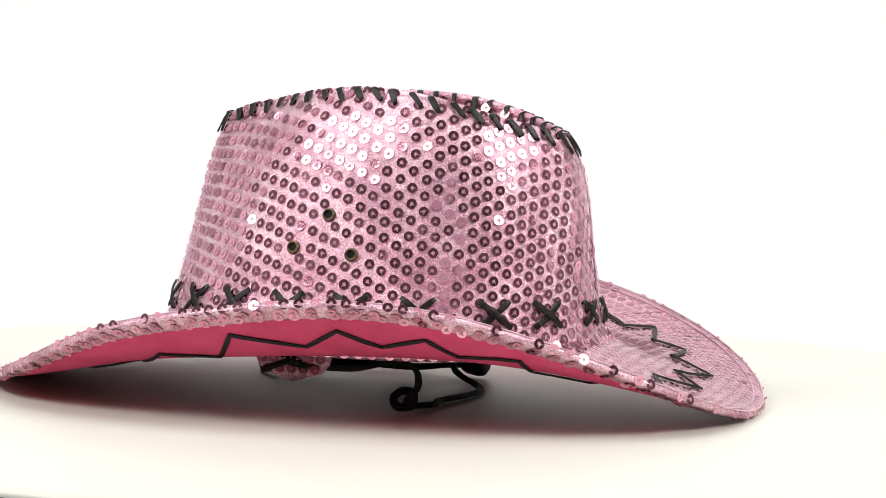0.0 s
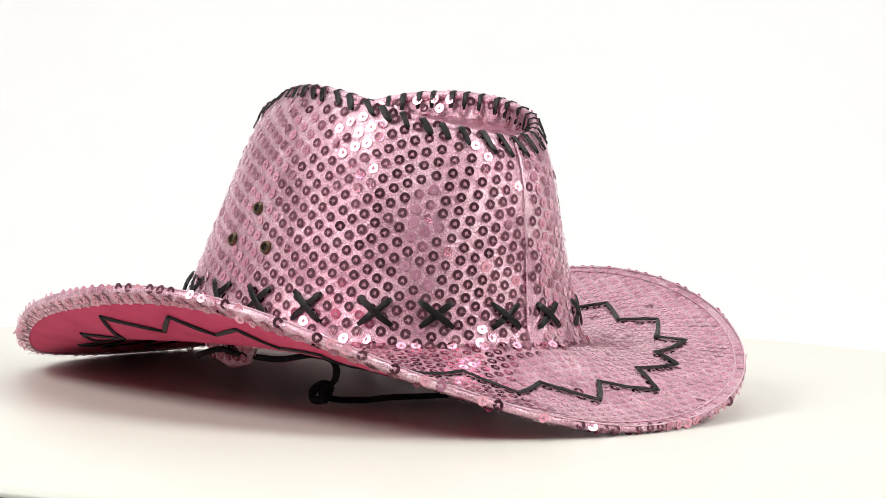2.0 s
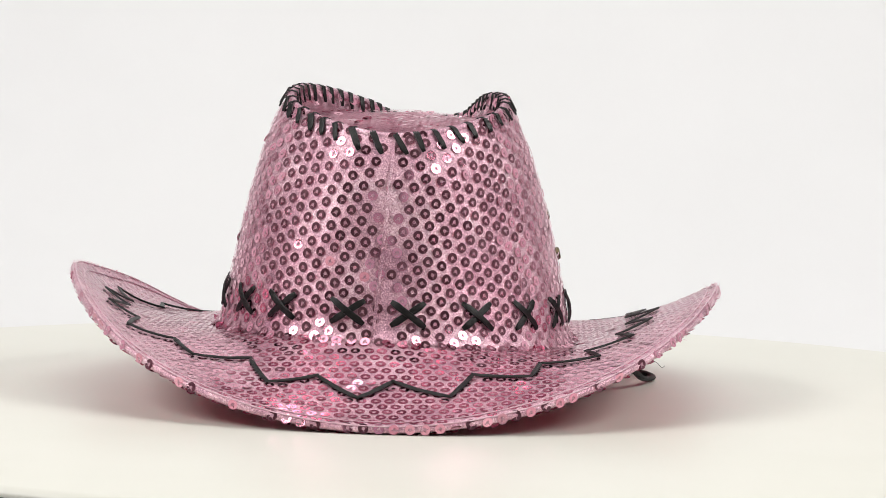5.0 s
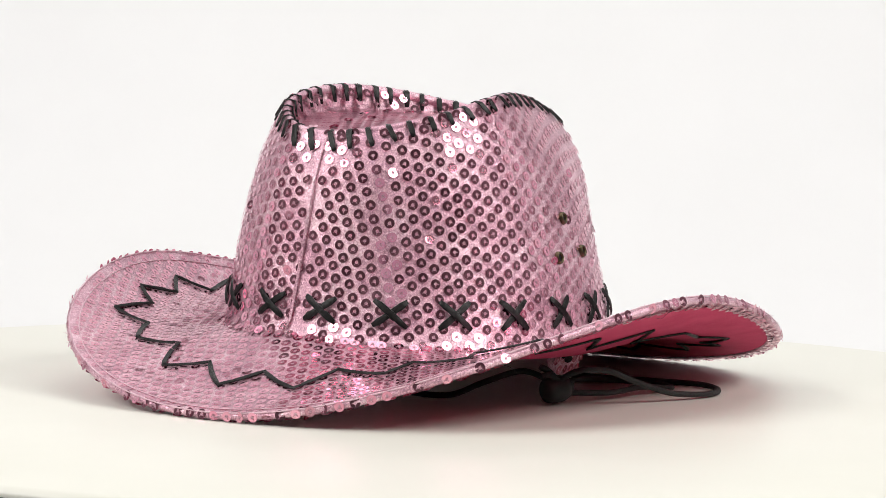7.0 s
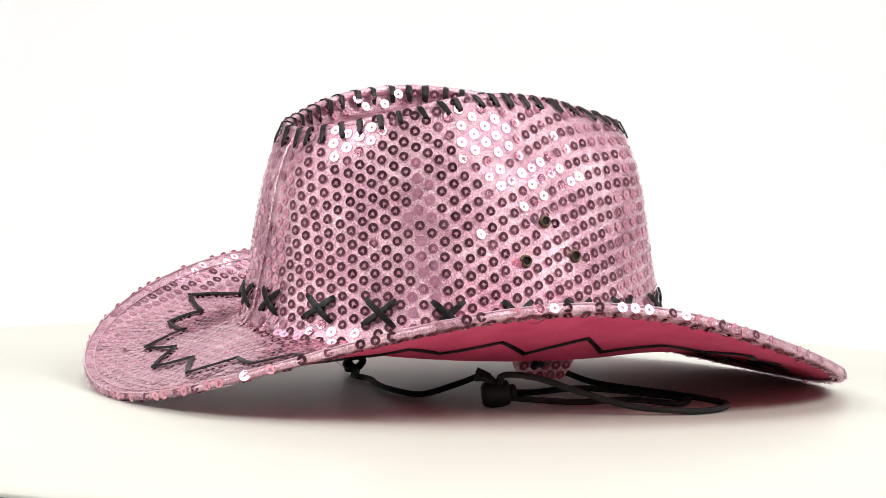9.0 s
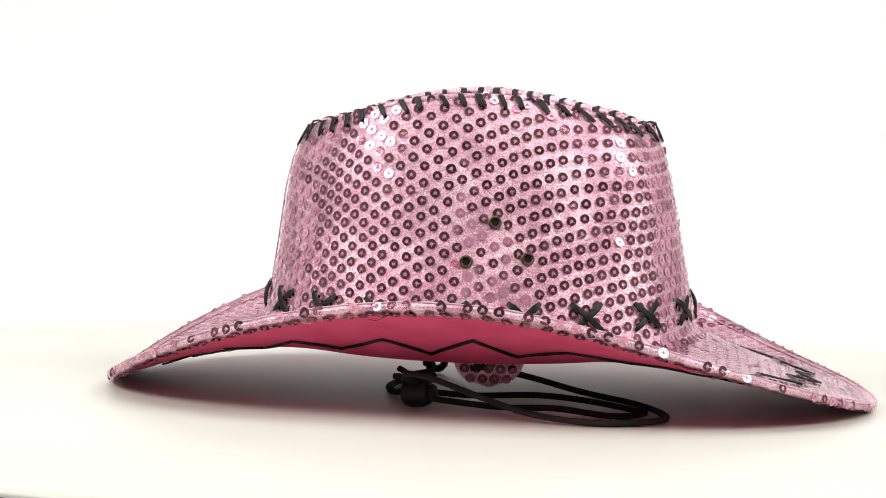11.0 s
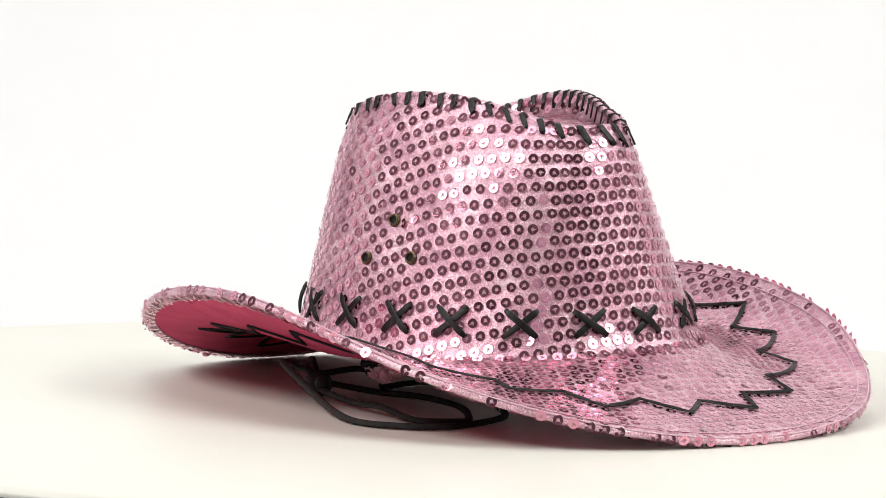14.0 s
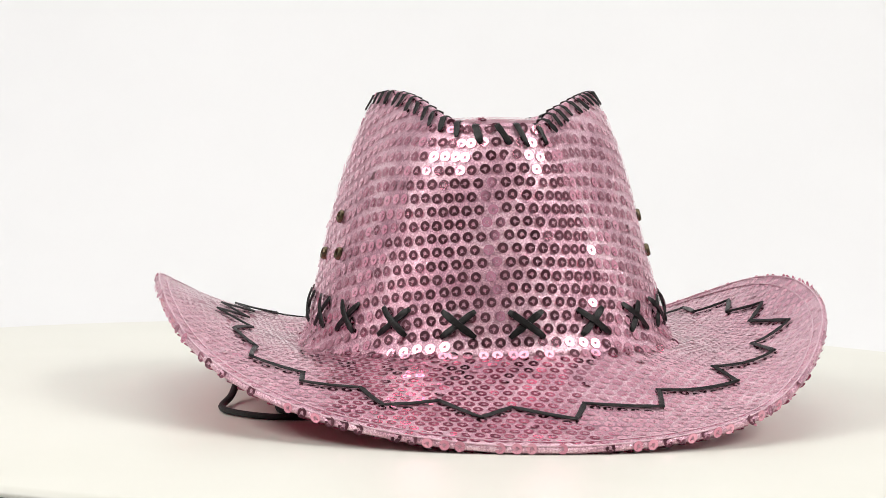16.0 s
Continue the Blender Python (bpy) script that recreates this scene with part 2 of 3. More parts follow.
def crown_at(a, h):
    """The crown's side: h from 0 at the brim to 1 at the rim."""
    b, r = crown_base(a), crown_rim(a)
    p = b.lerp(r, h)
    out = Vector((math.cos(a) * 0.9, math.sin(a), 0)).normalized()
    d = abs((math.degrees(a) + 180) % 360 - 180)
    side = 0.0020 + 0.0026 * min(1.0, d / 70)
    turn = (math.degrees(a) + 180) % 360 - 180
    top = 0.0018 + 0.0044 * math.exp(-((turn + 42) / 24) ** 2) + 0.0025 * math.exp(-((turn - 64) / 20) ** 2)
    back = (turn + 360) % 360
    top += 0.0026 * math.exp(-((back - 192) / 22) ** 2) + 0.0012 * math.exp(-((turn - 88) / 18) ** 2)
    # the crown is not quite even: fuller at one back corner, flatter at the others
    side += 0.0008 * math.exp(-((turn - 135) / 25) ** 2) - 0.0042 * math.exp(-((turn + 140) / 25) ** 2) - 0.0026 * math.exp(-((turn - 32) / 22) ** 2)
    side += -0.0028 * math.exp(-((d - 180) / 24) ** 2) + 0.0015 * math.exp(-((turn + 80) / 30) ** 2) - 0.0010 * math.exp(-((turn - 95) / 25) ** 2)
    flare = 0.0028 * max(0.0, 1 - h / 0.10) ** 2
    p += out * (side * math.sin(math.pi * min(1.0, h)) ** 0.8 + top * 12.2 * h ** 4 * (1 - h) + flare)
    return p


def brim_at(a, s):
    """The brim's top: s from 0 at the crown to 1 at the edge."""
    b = crown_at(a, 0.0)
    e = brim_edge(a)
    p = b.lerp(e, s)
    sag = -0.0035 + 0.0015 * math.cos(2 * a) - 0.0035 * math.sin(a)
    p.z += sag * 4 * s * (1 - s) * (0.7 + 0.6 * s)
    d = (math.degrees(a) + 180) % 360 - 180
    p.z -= 0.0030 * math.exp(-((d - 62) / 28) ** 2) * 6.5 * s * s * (1 - s)
    return p


def normal_of(surface, a, b, outward):
    da, db = 0.01, 0.01
    n = (surface(a + da, b) - surface(a - da, b)).cross(surface(a, min(1, b + db)) - surface(a, max(0, b - db))).normalized()
    return n if n.dot(outward) > 0 else -n


def crown_normal(a, h):
    return normal_of(crown_at, a, h, Vector((math.cos(a), math.sin(a), 0.2)))


def brim_normal(a, s):
    return normal_of(brim_at, a, s, Vector((0, 0, 1)))


def polar_for(surface, x, y):
    """Angle and share at which the brim lies over (x, y)."""
    a = math.atan2(y, x)
    for _ in range(3):
        b, e = crown_at(a, 0.0), brim_edge(a)
        rb, re, r = math.hypot(b.x, b.y), math.hypot(e.x, e.y), math.hypot(x, y)
        s = (r - rb) / (re - rb)
        q = b.lerp(e, s)
        a += math.atan2(y, x) - math.atan2(q.y, q.x)
    return a, s


SEQUIN_SIDES = 12


def sequin_shape():
    """One cupped foil disc with a hole, 5 mm wide, facing +z, and the thread that holds it."""
    verts, faces = [], []
    for r, z in ((0.00080, 0.00005), (0.0011, 0.00005), (0.0018, 0.00005), (0.00234, 0.00006)):
        verts += [Vector((r * math.cos(2 * math.pi * k / SEQUIN_SIDES), r * math.sin(2 * math.pi * k / SEQUIN_SIDES), z)) for k in range(SEQUIN_SIDES)]
    for i in range(3):
        for k in range(SEQUIN_SIDES):
            l = (k + 1) % SEQUIN_SIDES
            faces.append((i * SEQUIN_SIDES + k, i * SEQUIN_SIDES + l, (i + 1) * SEQUIN_SIDES + l, (i + 1) * SEQUIN_SIDES + k))
    tv, tf = [], []
    for ang in (-2.25, -0.75, 1.2):
        d, s = Vector((math.cos(ang), math.sin(ang), 0)), Vector((-math.sin(ang), math.cos(ang), 0)) * 0.00009
        reach = 0.0010 if ang > 0 else 0.0016
        k = len(tv)
        tv += [Vector((0, 0, 0.00025)) - s, Vector((0, 0, 0.00025)) + s, d * reach + s * 1.6 + Vector((0, 0, 0.0003)), d * reach - s * 1.6 + Vector((0, 0, 0.0003))]
        tf.append((k, k + 3, k + 2, k + 1))
    k = len(tv)
    tv += [Vector((0.00050 * math.cos(math.pi * i / 3), 0.00050 * math.sin(math.pi * i / 3), 0.00022)) for i in range(6)]
    tf.append(tuple(k + i for i in range(6)))
    return verts, faces, tv, tf


SQ_V, SQ_F, SQ_TV, SQ_TF = sequin_shape()
rng = random.Random(7)


def sequin_pose(p, n, tilt, lift=0.0005):
    """Where a sequin lies: on p, facing n with a small random lean and turn."""
    tilt *= 3.2 if rng.random() < 0.08 else 0.62
    lean = Vector((rng.gauss(0, tilt), rng.gauss(0, tilt), rng.gauss(0, tilt)))
    n = (n + lean).normalized()
    q = n.to_track_quat("Z", "Y").to_matrix().to_4x4()
    return Matrix.Translation(p + n * lift) @ q @ Matrix.Rotation(rng.gauss(0, 0.45), 4, "Z") @ Matrix.Scale(rng.uniform(0.95, 1.04), 4)


def sequin_single():
    me = bpy.data.meshes.new("sequin")
    n = len(SQ_V)
    me.from_pydata([tuple(v) for v in SQ_V + SQ_TV], [], SQ_F + [tuple(i + n for i in f) for f in SQ_TF])
    me.materials.append(FOIL), me.materials.append(THREAD)
    for i, poly in enumerate(me.polygons):
        poly.use_smooth = i < len(SQ_F)
        poly.material_index = 0 if i < len(SQ_F) else 1
    return me


def sequin_cover(name, places, parent, label, loose=0):
    """Sequins at the given poses: the first few as parts of their own, the rest joined."""
    if loose:
        me = sequin_single()
        for m in places[:loose]:
            part("sequin", me, parent).matrix_local = m
    verts, faces, tverts, tfaces = [], [], [], []
    for m in places[loose:]:
        k = len(verts)
        verts += [m @ v for v in SQ_V]
        faces += [tuple(i + k for i in f) for f in SQ_F]
        k = len(tverts)
        tverts += [m @ v for v in SQ_TV]
        tfaces += [tuple(i + k for i in f) for f in SQ_TF]
    me = mesh_of(name, verts, faces, FOIL)
    tagged(part(name, me, parent, label), kind="stuff")
    tagged(part("sewing_thread", mesh_of("sewing_thread", tverts, tfaces, THREAD, False), parent, "pale pink thread that holds the sequins"), kind="stuff")


# a ribbon of four strands: shares of its width and thickness
LACE_SECTION = ((-0.5, 0.1), (-0.43, 0.85), (-0.27, 0.35), (-0.14, 1.1), (0.02, 0.5), (0.16, 1.15), (0.28, 0.4), (0.42, 0.95), (0.5, 0.1), (0.0, -0.1))


def strip(path, ups, width, thick):
    """A flat lace along a path: a rounded rectangular section."""
    verts, faces = [], []
    n = len(path)
    for i, p in enumerate(path):
        t = (path[min(i + 1, n - 1)] - path[max(i - 1, 0)]).normalized()
        u = ups[i]
        side = t.cross(u).normalized()
        w = width * (0.62 if i in (0, n - 1) else rng.uniform(0.88, 1.06))
        fold = rng.uniform(-0.45, 0.45)
        for x, z in LACE_SECTION:
            verts.append(p + side * (w * (x + 0.4 * fold * (0.5 - abs(x)))) + u * (thick * z * (1.0 + fold * x)))
    q = len(LACE_SECTION)
    for i in range(n - 1):
        for k in range(q):
            l = (k + 1) % q
            faces.append((i * q + k, i * q + l, (i + 1) * q + l, (i + 1) * q + k))
    faces += [tuple(range(q))[::-1], tuple((n - 1) * q + k for k in range(q))]
    return verts, faces


def joined(name, pieces, material):
    verts, faces = [], []
    for v, f in pieces:
        k = len(verts)
        verts += v
        faces += [tuple(i + k for i in g) for g in f]
    return mesh_of(name, verts, faces, material)


STEPS = 180
ANGLES = [2 * math.pi * i / STEPS for i in range(STEPS)]
# the brim's zigzag: degrees from the front and share of the brim's width, outer and inner corners by turns
ZIG_OUT = ((4.8, 0.68), (21.4, 0.604), (43.5, 0.59), (62.5, 0.69), (78.5, 0.82), (96.9, 0.80), (111.7, 0.78), (127, 0.76), (142, 0.57), (160, 0.60), (176.8, 0.645),
           (192.6, 0.66), (208.5, 0.59), (222.9, 0.65), (237, 0.61), (255, 0.575), (272.9, 0.60), (291, 0.58), (309, 0.71), (321.5, 0.70), (335.7, 0.705), (350.2, 0.69))
ZIG_IN = ((8, 0.507), (25.7, 0.42), (48.5, 0.37), (72.5, 0.54), (90.5, 0.63), (104.2, 0.63), (117.6, 0.60), (132, 0.50), (151, 0.36), (167.5, 0.42), (183, 0.435),
          (199.2, 0.41), (214, 0.432), (226, 0.468), (243.5, 0.42), (263, 0.38), (282, 0.40), (303, 0.57), (318.5, 0.589), (329.5, 0.555), (343, 0.545), (355, 0.555))
CROSSES = (1, 19, 36, 53, 72, 93, 114, 135.5, 151.5, 170.5, 186, 205, 223, 243, 266, 289, 308, 327, 344.5)


EYELETS = []


def build_hat():
    hat = new("cowboy_hat")
    tagged(hat, "pink sequined cowboy hat with black lace stitching and curled brim", "hat")

    # crown
    hs = [0, 0.02, 0.05, 0.1, 0.18, 0.3, 0.42, 0.54, 0.64, 0.72, 0.79, 0.85, 0.9, 0.95, 0.98, 1.0]
    rows = [[crown_at(a, h) for a in ANGLES] for h in hs]
    crown = part("crown", grid_mesh("crown", rows, SATIN), hat, "pink satin crown covered with sequins")
    mod = crown.modifiers.new("thickness", "SOLIDIFY")
    mod.thickness, mod.offset = 0.0016, -1.0

    # top panel, sunk inside the rim, creased along the middle
    rows = []
    middle = Vector((0.004, 0, 0))
    for k in (1.0, 0.975, 0.955, 0.93, 0.86, 0.75, 0.6, 0.42, 0.22, 0.02):
        row = []
        for a in ANGLES:
            r = crown_rim(a)
            q = Vector((middle.x + (r.x - middle.x) * k, r.y * k, r.z))
            deep = (0.003 + 0.008 * abs(math.sin(a))) * min(1.0, (1 - k) / 0.07)
            flat = 0.1325 + 0.05 * q.x + 0.02 * q.y
            w = max(0.0, (k - 0.35) / 0.65)
            q.z = (r.z - deep) * w * w + flat * (1 - w * w)
            row.append(q)
        rows.append(row)
    top = part("top_panel", grid_mesh("top_panel", rows, SATIN), hat, "sunken sequined top panel")

    # piped rim
    ring = [crown_rim(a) + Vector((0, 0, -0.0012)) for a in ANGLES]
    v, f = [], []
    for i, a in enumerate(ANGLES):
        p = ring[i]
        t = (ring[(i + 1) % STEPS] - ring[i - 1]).normalized()
        side = t.cross(Vector((0, 0, 1))).normalized()
        for k in range(8):
            g = 2 * math.pi * k / 8
            v.append(p - side * 0.0008 + side * (0.0019 * math.cos(g)) + Vector((0, 0, 0.0022 * math.sin(g))))
    for i in range(STEPS):
        j = (i + 1) % STEPS
        f += [(i * 8 + k, i * 8 + (k + 1) % 8, j * 8 + (k + 1) % 8, j * 8 + k) for k in range(8)]
    part("rim", mesh_of("rim", v, f, SATIN), hat, "folded satin rim of the crown")

    # brim: satin above, felt below
    ss = [i / 14 for i in range(15)]
    rows = [[brim_at(a, s) for a in ANGLES] for s in ss]
    # rounded edge and the hem folded under
    def below(a, s, d):
        return brim_at(a, s) - brim_normal(a, s) * d
    out = lambda a: (brim_at(a, 1.0) - brim_at(a, 0.97)).normalized()
    for o, d in ((0.0009, 0.0005), (0.0013, 0.0014), (0.0011, 0.0024), (0.0003, 0.0032)):
        rows.append([brim_at(a, 1.0) + out(a) * o - brim_normal(a, 1.0) * d for a in ANGLES])
    for s, d in ((0.985, 0.0035), (0.96, 0.0036), (0.938, 0.0036), (0.929, 0.0034), (0.925, 0.0026)):
        rows.append([below(a, s, d) for a in ANGLES])
    for row in rows:
        for q in row:
            q.z = max(q.z, 0.0004)
    brim = part("brim", grid_mesh("brim", rows, SATIN), hat, "wide sequined brim curled up at both sides")
    rows = [[below(a, s, 0.0028) for a in ANGLES] for s in (0.932, 0.87, 0.8, 0.7, 0.6, 0.5, 0.4, 0.3, 0.2, 0.1, 0.0)]
    part("brim_lining", grid_mesh("brim_lining", rows, FELT), hat, "crimson felt lining under the brim")

    # thin bright piping along the edge
    ring = [brim_at(a, 1.0) + out(a) * 0.0006 + brim_normal(a, 1.0) * 0.0002 for a in ANGLES]
    v, f = [], []
    for i in range(STEPS):
        t = (ring[(i + 1) % STEPS] - ring[i - 1]).normalized()
        up = brim_normal(ANGLES[i], 1.0)
        side = t.cross(up).normalized()
        for k in range(6):
            g = 2 * math.pi * k / 6
            w = 0.00036 + 0.00016 * math.sin(i * 2.3) * math.sin(i * 0.37)
            v.append(ring[i] + side * (w * math.cos(g)) + up * (w * math.sin(g)))
    for i in range(STEPS):
        j = (i + 1) % STEPS
        f += [(i * 6 + k, i * 6 + (k + 1) % 6, j * 6 + (k + 1) % 6, j * 6 + k) for k in range(6)]
    part("edge_piping", mesh_of("edge_piping", v, f, PIPING), hat, "thin shiny pink piping along the brim")

    # the seam that holds the hem, a little inside the edge
    path = [brim_at(a, 0.945) + brim_normal(a, 0.945) * 0.0003 for a in ANGLES + ANGLES[:1]]
    part("hem_seam", joined("hem_seam", [tube_data(path, 0.00032, 6, 0.8)], PIPING), hat, "bright stitched seam along the hem")

    # inner band hanging inside the crown
    rows = []
    for k, z in ((0.90, 0.046), (0.94, 0.036), (0.95, 0.0265), (0.945, 0.0252), (0.93, 0.0254), (0.925, 0.034), (0.89, 0.046)):
        rows.append([Vector((crown_base(a).x * k, crown_base(a).y * k, z)) for a in ANGLES])
    band = part("inner_band", grid_mesh("inner_band", rows, SATIN), hat, "sequined inner band")

    # raw seam at the back
    path = [crown_at(math.pi - 0.06 + 0.08 * i / 14, 0.02 + 0.95 * i / 14) + crown_normal(math.pi, 0.02 + 0.95 * i / 14) * 0.0007 for i in range(15)]
    ups = [crown_normal(math.pi, 0.02 + 0.95 * i / 14) for i in range(15)]
    part("back_seam", joined("back_seam", [strip(path, ups, 0.0017, 0.0006)], SATIN), hat, "raised vertical back seam")

    # whip stitches over the rim
    count = 46
    lengths = [0.0]
    for i in range(1, 721):
        lengths.append(lengths[-1] + (crown_rim(math.pi * 2 * i / 720) - crown_rim(math.pi * 2 * (i - 1) / 720)).length)
    for n in range(count):
        want = lengths[-1] * (n + 0.5 + rng.uniform(-0.08, 0.08)) / count
        i = min(range(721), key=lambda q: abs(lengths[q] - want))
        a = math.pi * 2 * i / 720
        p_out = []
        slope = (crown_rim(a) - crown_at(a, 0.85)).length / 0.15
        lean = (0.0038 + rng.uniform(-0.002, 0.002)) / ((crown_at(a + 0.02, 0.95) - crown_at(a - 0.02, 0.95)).length / 0.04)
        foot = 1 - (0.0064 + 0.0040 * math.cos(a) ** 8 + rng.uniform(-0.0006, 0.0006)) / slope
        for k in (0.0, 0.3, 0.55, 0.8):
            h = foot + (1 - foot) * k
            aa = a + lean * (1 - k)
            p_out.append((crown_at(aa, h) + crown_normal(aa, h) * 0.0010, crown_normal(aa, h)))
        r = crown_rim(a)
        o = crown_normal(a, 0.95)
        o = Vector((o.x, o.y, 0)).normalized()
        p_out.append((r + o * 0.0014 + Vector((0, 0, 0.0002)), (o + Vector((0, 0, 0.7))).normalized()))
        p_out.append((r - o * 0.0008 + Vector((0, 0, 0.0006)), Vector((0, 0, 1))))
        p_out.append((r - o * 0.0030 + Vector((0, 0, 0.0001)), (Vector((0, 0, 0.6)) - o).normalized()))
        p_out.append((r - o * 0.0036 + Vector((0, 0, -0.0040)), -o))
        p_out.append((r - o * 0.0042 + Vector((0, 0, -0.0075)), -o))
        part("lace_stitch", joined("lace_stitch", [strip([q[0] for q in p_out], [q[1] for q in p_out], 0.0031 + rng.uniform(-0.0006, 0.0005), 0.0007)], LACE), hat, "flat black lace stitch")

    # crossed stitches round the crown's foot
    for d in CROSSES:
        a = math.radians(d)
        # the angle of the base curve that points that way
        for _ in range(4):
            q = crown_at(a, 0.1)
            a += (math.radians(d) - math.atan2(q.y, q.x) + math.pi) % (2 * math.pi) - math.pi
        foot = 0.1
        for _ in range(6):
            q = crown_at(a, foot)
            foot += (0.0452 + 0.03 * q.y - q.z) / 0.105
        pieces = []
        along = (crown_at(a + 0.02, 0.1) - crown_at(a - 0.02, 0.1)).length / 0.04
        half = 0.0078 / along
        for sign, lift in ((1, 0.0004), (-1, 0.0012)):
            path, ups = [], []
            for i in range(7):
                k = -1 + 2 * i / 6
                aa, h = a + sign * half * k * rng.uniform(0.97, 1.03), foot + 0.058 * k
                nn = crown_normal(aa, h)
                path.append(crown_at(aa, h) + nn * (0.0007 + lift * (1 - k * k)))
                ups.append(nn)
            pieces.append(strip(path, ups, 0.0033, 0.0009))
        part("cross_stitch", joined("cross_stitch", pieces, LACE), hat, "crossed black lace stitch")

    # zigzag lace on the brim, above and below
    corners = []
    for (a, so), (b, si) in zip(ZIG_OUT, ZIG_IN):
        corners += [(math.radians(a), so), (math.radians(b), si)]
    for side, name, label in ((1, "zigzag_lace", "black zigzag lace on the brim"), (-1, "lining_lace", "black zigzag lace on the lining")):
        for i in range(len(corners)):
            (a0, s0), (a1, s1) = corners[i], corners[(i + 1) % len(corners)]
            if a1 < a0:
                a1 += 2 * math.pi
            path, ups = [], []
            for k in range(7):
                t = -0.03 + 1.06 * k / 6
                a, s = a0 + (a1 - a0) * t, s0 + (s1 - s0) * t
                if side < 0:
                    s += 0.03 * math.sin(a) + 0.13 * min(0.0, math.sin(a)) * max(0.0, 1 - (s - 0.4) / 0.25)
                n = brim_normal(a, s) * side
                path.append(brim_at(a, s) + n * (0.0006 if side > 0 else 0.0030))
                ups.append(n)
            part(name, joined(name, [strip(path, ups, 0.0025, 0.0008)], LACE), hat, label)

    # eyelets, three on each side
    for d, z in ((82, 0.0893), (70, 0.0738), (92, 0.0720), (-80, 0.0861), (-90, 0.0679), (-69, 0.0698)):
        a = math.radians(d)
        h = 0.5
        for _ in range(8):
            q = crown_at(a, h)
            h += (z - q.z) / 0.11
            a += (math.radians(d) - math.atan2(q.y, q.x) + math.pi) % (2 * math.pi) - math.pi
        n = crown_normal(a, h)
        m = Matrix.Translation(crown_at(a, h) + n * 0.0004) @ n.to_track_quat("Z", "Y").to_matrix().to_4x4()
        e = part("eyelet", lathe("eyelet", [(0.0018, 0.0), (0.0019, 0.0010), (0.0023, 0.0016), (0.0028, 0.0013), (0.0032, 0.0003), (0.0032, -0.0003)], BRASS, 28), hat, "aged brass eyelet")
        e.matrix_local = m
        EYELETS.append(m.translation.copy())
        # no opening is cut: a dark disc paints the shade within the ring
        part("eyelet_shade_disc", lathe("eyelet_shade_disc", [(0.0, 0.0003), (0.0019, 0.0004)], HOLE_SHADE, 20), e)
    return hat, crown, brim, top, band


# ---------------------------------------------------------------- chin cord
def build_cord(hat):
    cord = new("chin_cord")
    cord.parent = hat
    tagged(cord, "black braided chin cord lying in loops under the hat")
    runs = (
        # the long loop
        ((-0.020, -0.093, 0.0130), (-0.024, -0.106, 0.0182), (-0.012, -0.114, 0.0175), (0.010, -0.118, 0.0105), (0.034, -0.123, 0.0040), (0.060, -0.129, 0.0018), (0.080, -0.124, 0.0018),
         (0.094, -0.107, 0.0018), (0.091, -0.081, 0.0018), (0.079, -0.058, 0.0025), (0.055, -0.050, 0.0060), (0.032, -0.060, 0.0130), (0.016, -0.0735, 0.0180)),
        # the short loop
        ((-0.016, -0.086, 0.008), (0.006, -0.074, 0.0055), (0.034, -0.070, 0.0062), (0.058, -0.067, 0.0040), (0.080, -0.080, 0.0020), (0.084, -0.089, 0.0018), (0.070, -0.103, 0.0018),
         (0.044, -0.101, 0.0042), (0.018, -0.098, 0.0035), (-0.016, -0.093, 0.006)),
        # across to the other side, up to its tab
        ((-0.021, -0.086, 0.012), (-0.015, -0.068, 0.0140), (-0.020, -0.050, 0.0075), (-0.034, -0.040, 0.0018), (-0.040, -0.020, 0.0018), (-0.038, 0.002, 0.0018), (-0.032, 0.024, 0.0018),
         (-0.033, 0.040, 0.0018), (-0.0260, 0.053, 0.0024), (-0.0265, 0.061, 0.006), (-0.030, 0.056, 0.012), (-0.0275, 0.055, 0.020), (-0.018, 0.060, 0.0225), (-0.002, 0.067, 0.0195), (0.018, 0.074, 0.0205), (0.0255, 0.078, 0.0225)),
        # end that sticks out of the tab, and the cut ends at the toggle
        ((0.0255, 0.0765, 0.0225), (0.029, 0.0815, 0.0215), (0.036, 0.0845, 0.0185)),
        ((0.0095, -0.0745, 0.0185), (0.0085, -0.0800, 0.0195), (0.0040, -0.0822, 0.0190)),
        ((-0.021, -0.090, 0.013), (-0.025, -0.089, 0.0165), (-0.029, -0.087, 0.0185)),
        ((-0.021, -0.092, 0.012), (-0.027, -0.091, 0.0150), (-0.031, -0.090, 0.0150)),
    )
    for pts in runs:
        path = smooth_path(pts, 8)
        data = tube_data(path, 0.0018, 8, 0.8)
        part("strand", joined("strand", [data], CORD), cord)
    # knot in the cord's bend
    part("knot", joined("knot", [tube_data(smooth_path([(-0.0285, 0.0595, 0.003), (-0.0225, 0.0620, 0.0024), (-0.0195, 0.0600, 0.0060), (-0.0225, 0.0570, 0.0092), (-0.0280, 0.0570, 0.0085), (-0.0290, 0.0600, 0.0045)], 6), 0.0019, 8)], CORD), cord)
    # barrel toggle
    tog = part("toggle", lathe("toggle", [(0.0, -0.0066), (0.0042, -0.0066), (0.0055, -0.0056), (0.0063, -0.0026), (0.0064, 0.0026), (0.0056, 0.0056), (0.0042, 0.0064), (0.0, 0.0066)], TOGGLE, 28), cord, "black plastic barrel toggle")
    tog.matrix_local = pose(-0.0200, -0.0900, 0.0076, 82, 0, 70)
    part("toggle_button", lathe("toggle_button", [(0.0, 0.0064), (0.0034, 0.0064), (0.0036, 0.0084), (0.0028, 0.0094), (0.0, 0.0096)], TOGGLE, 20), tog)


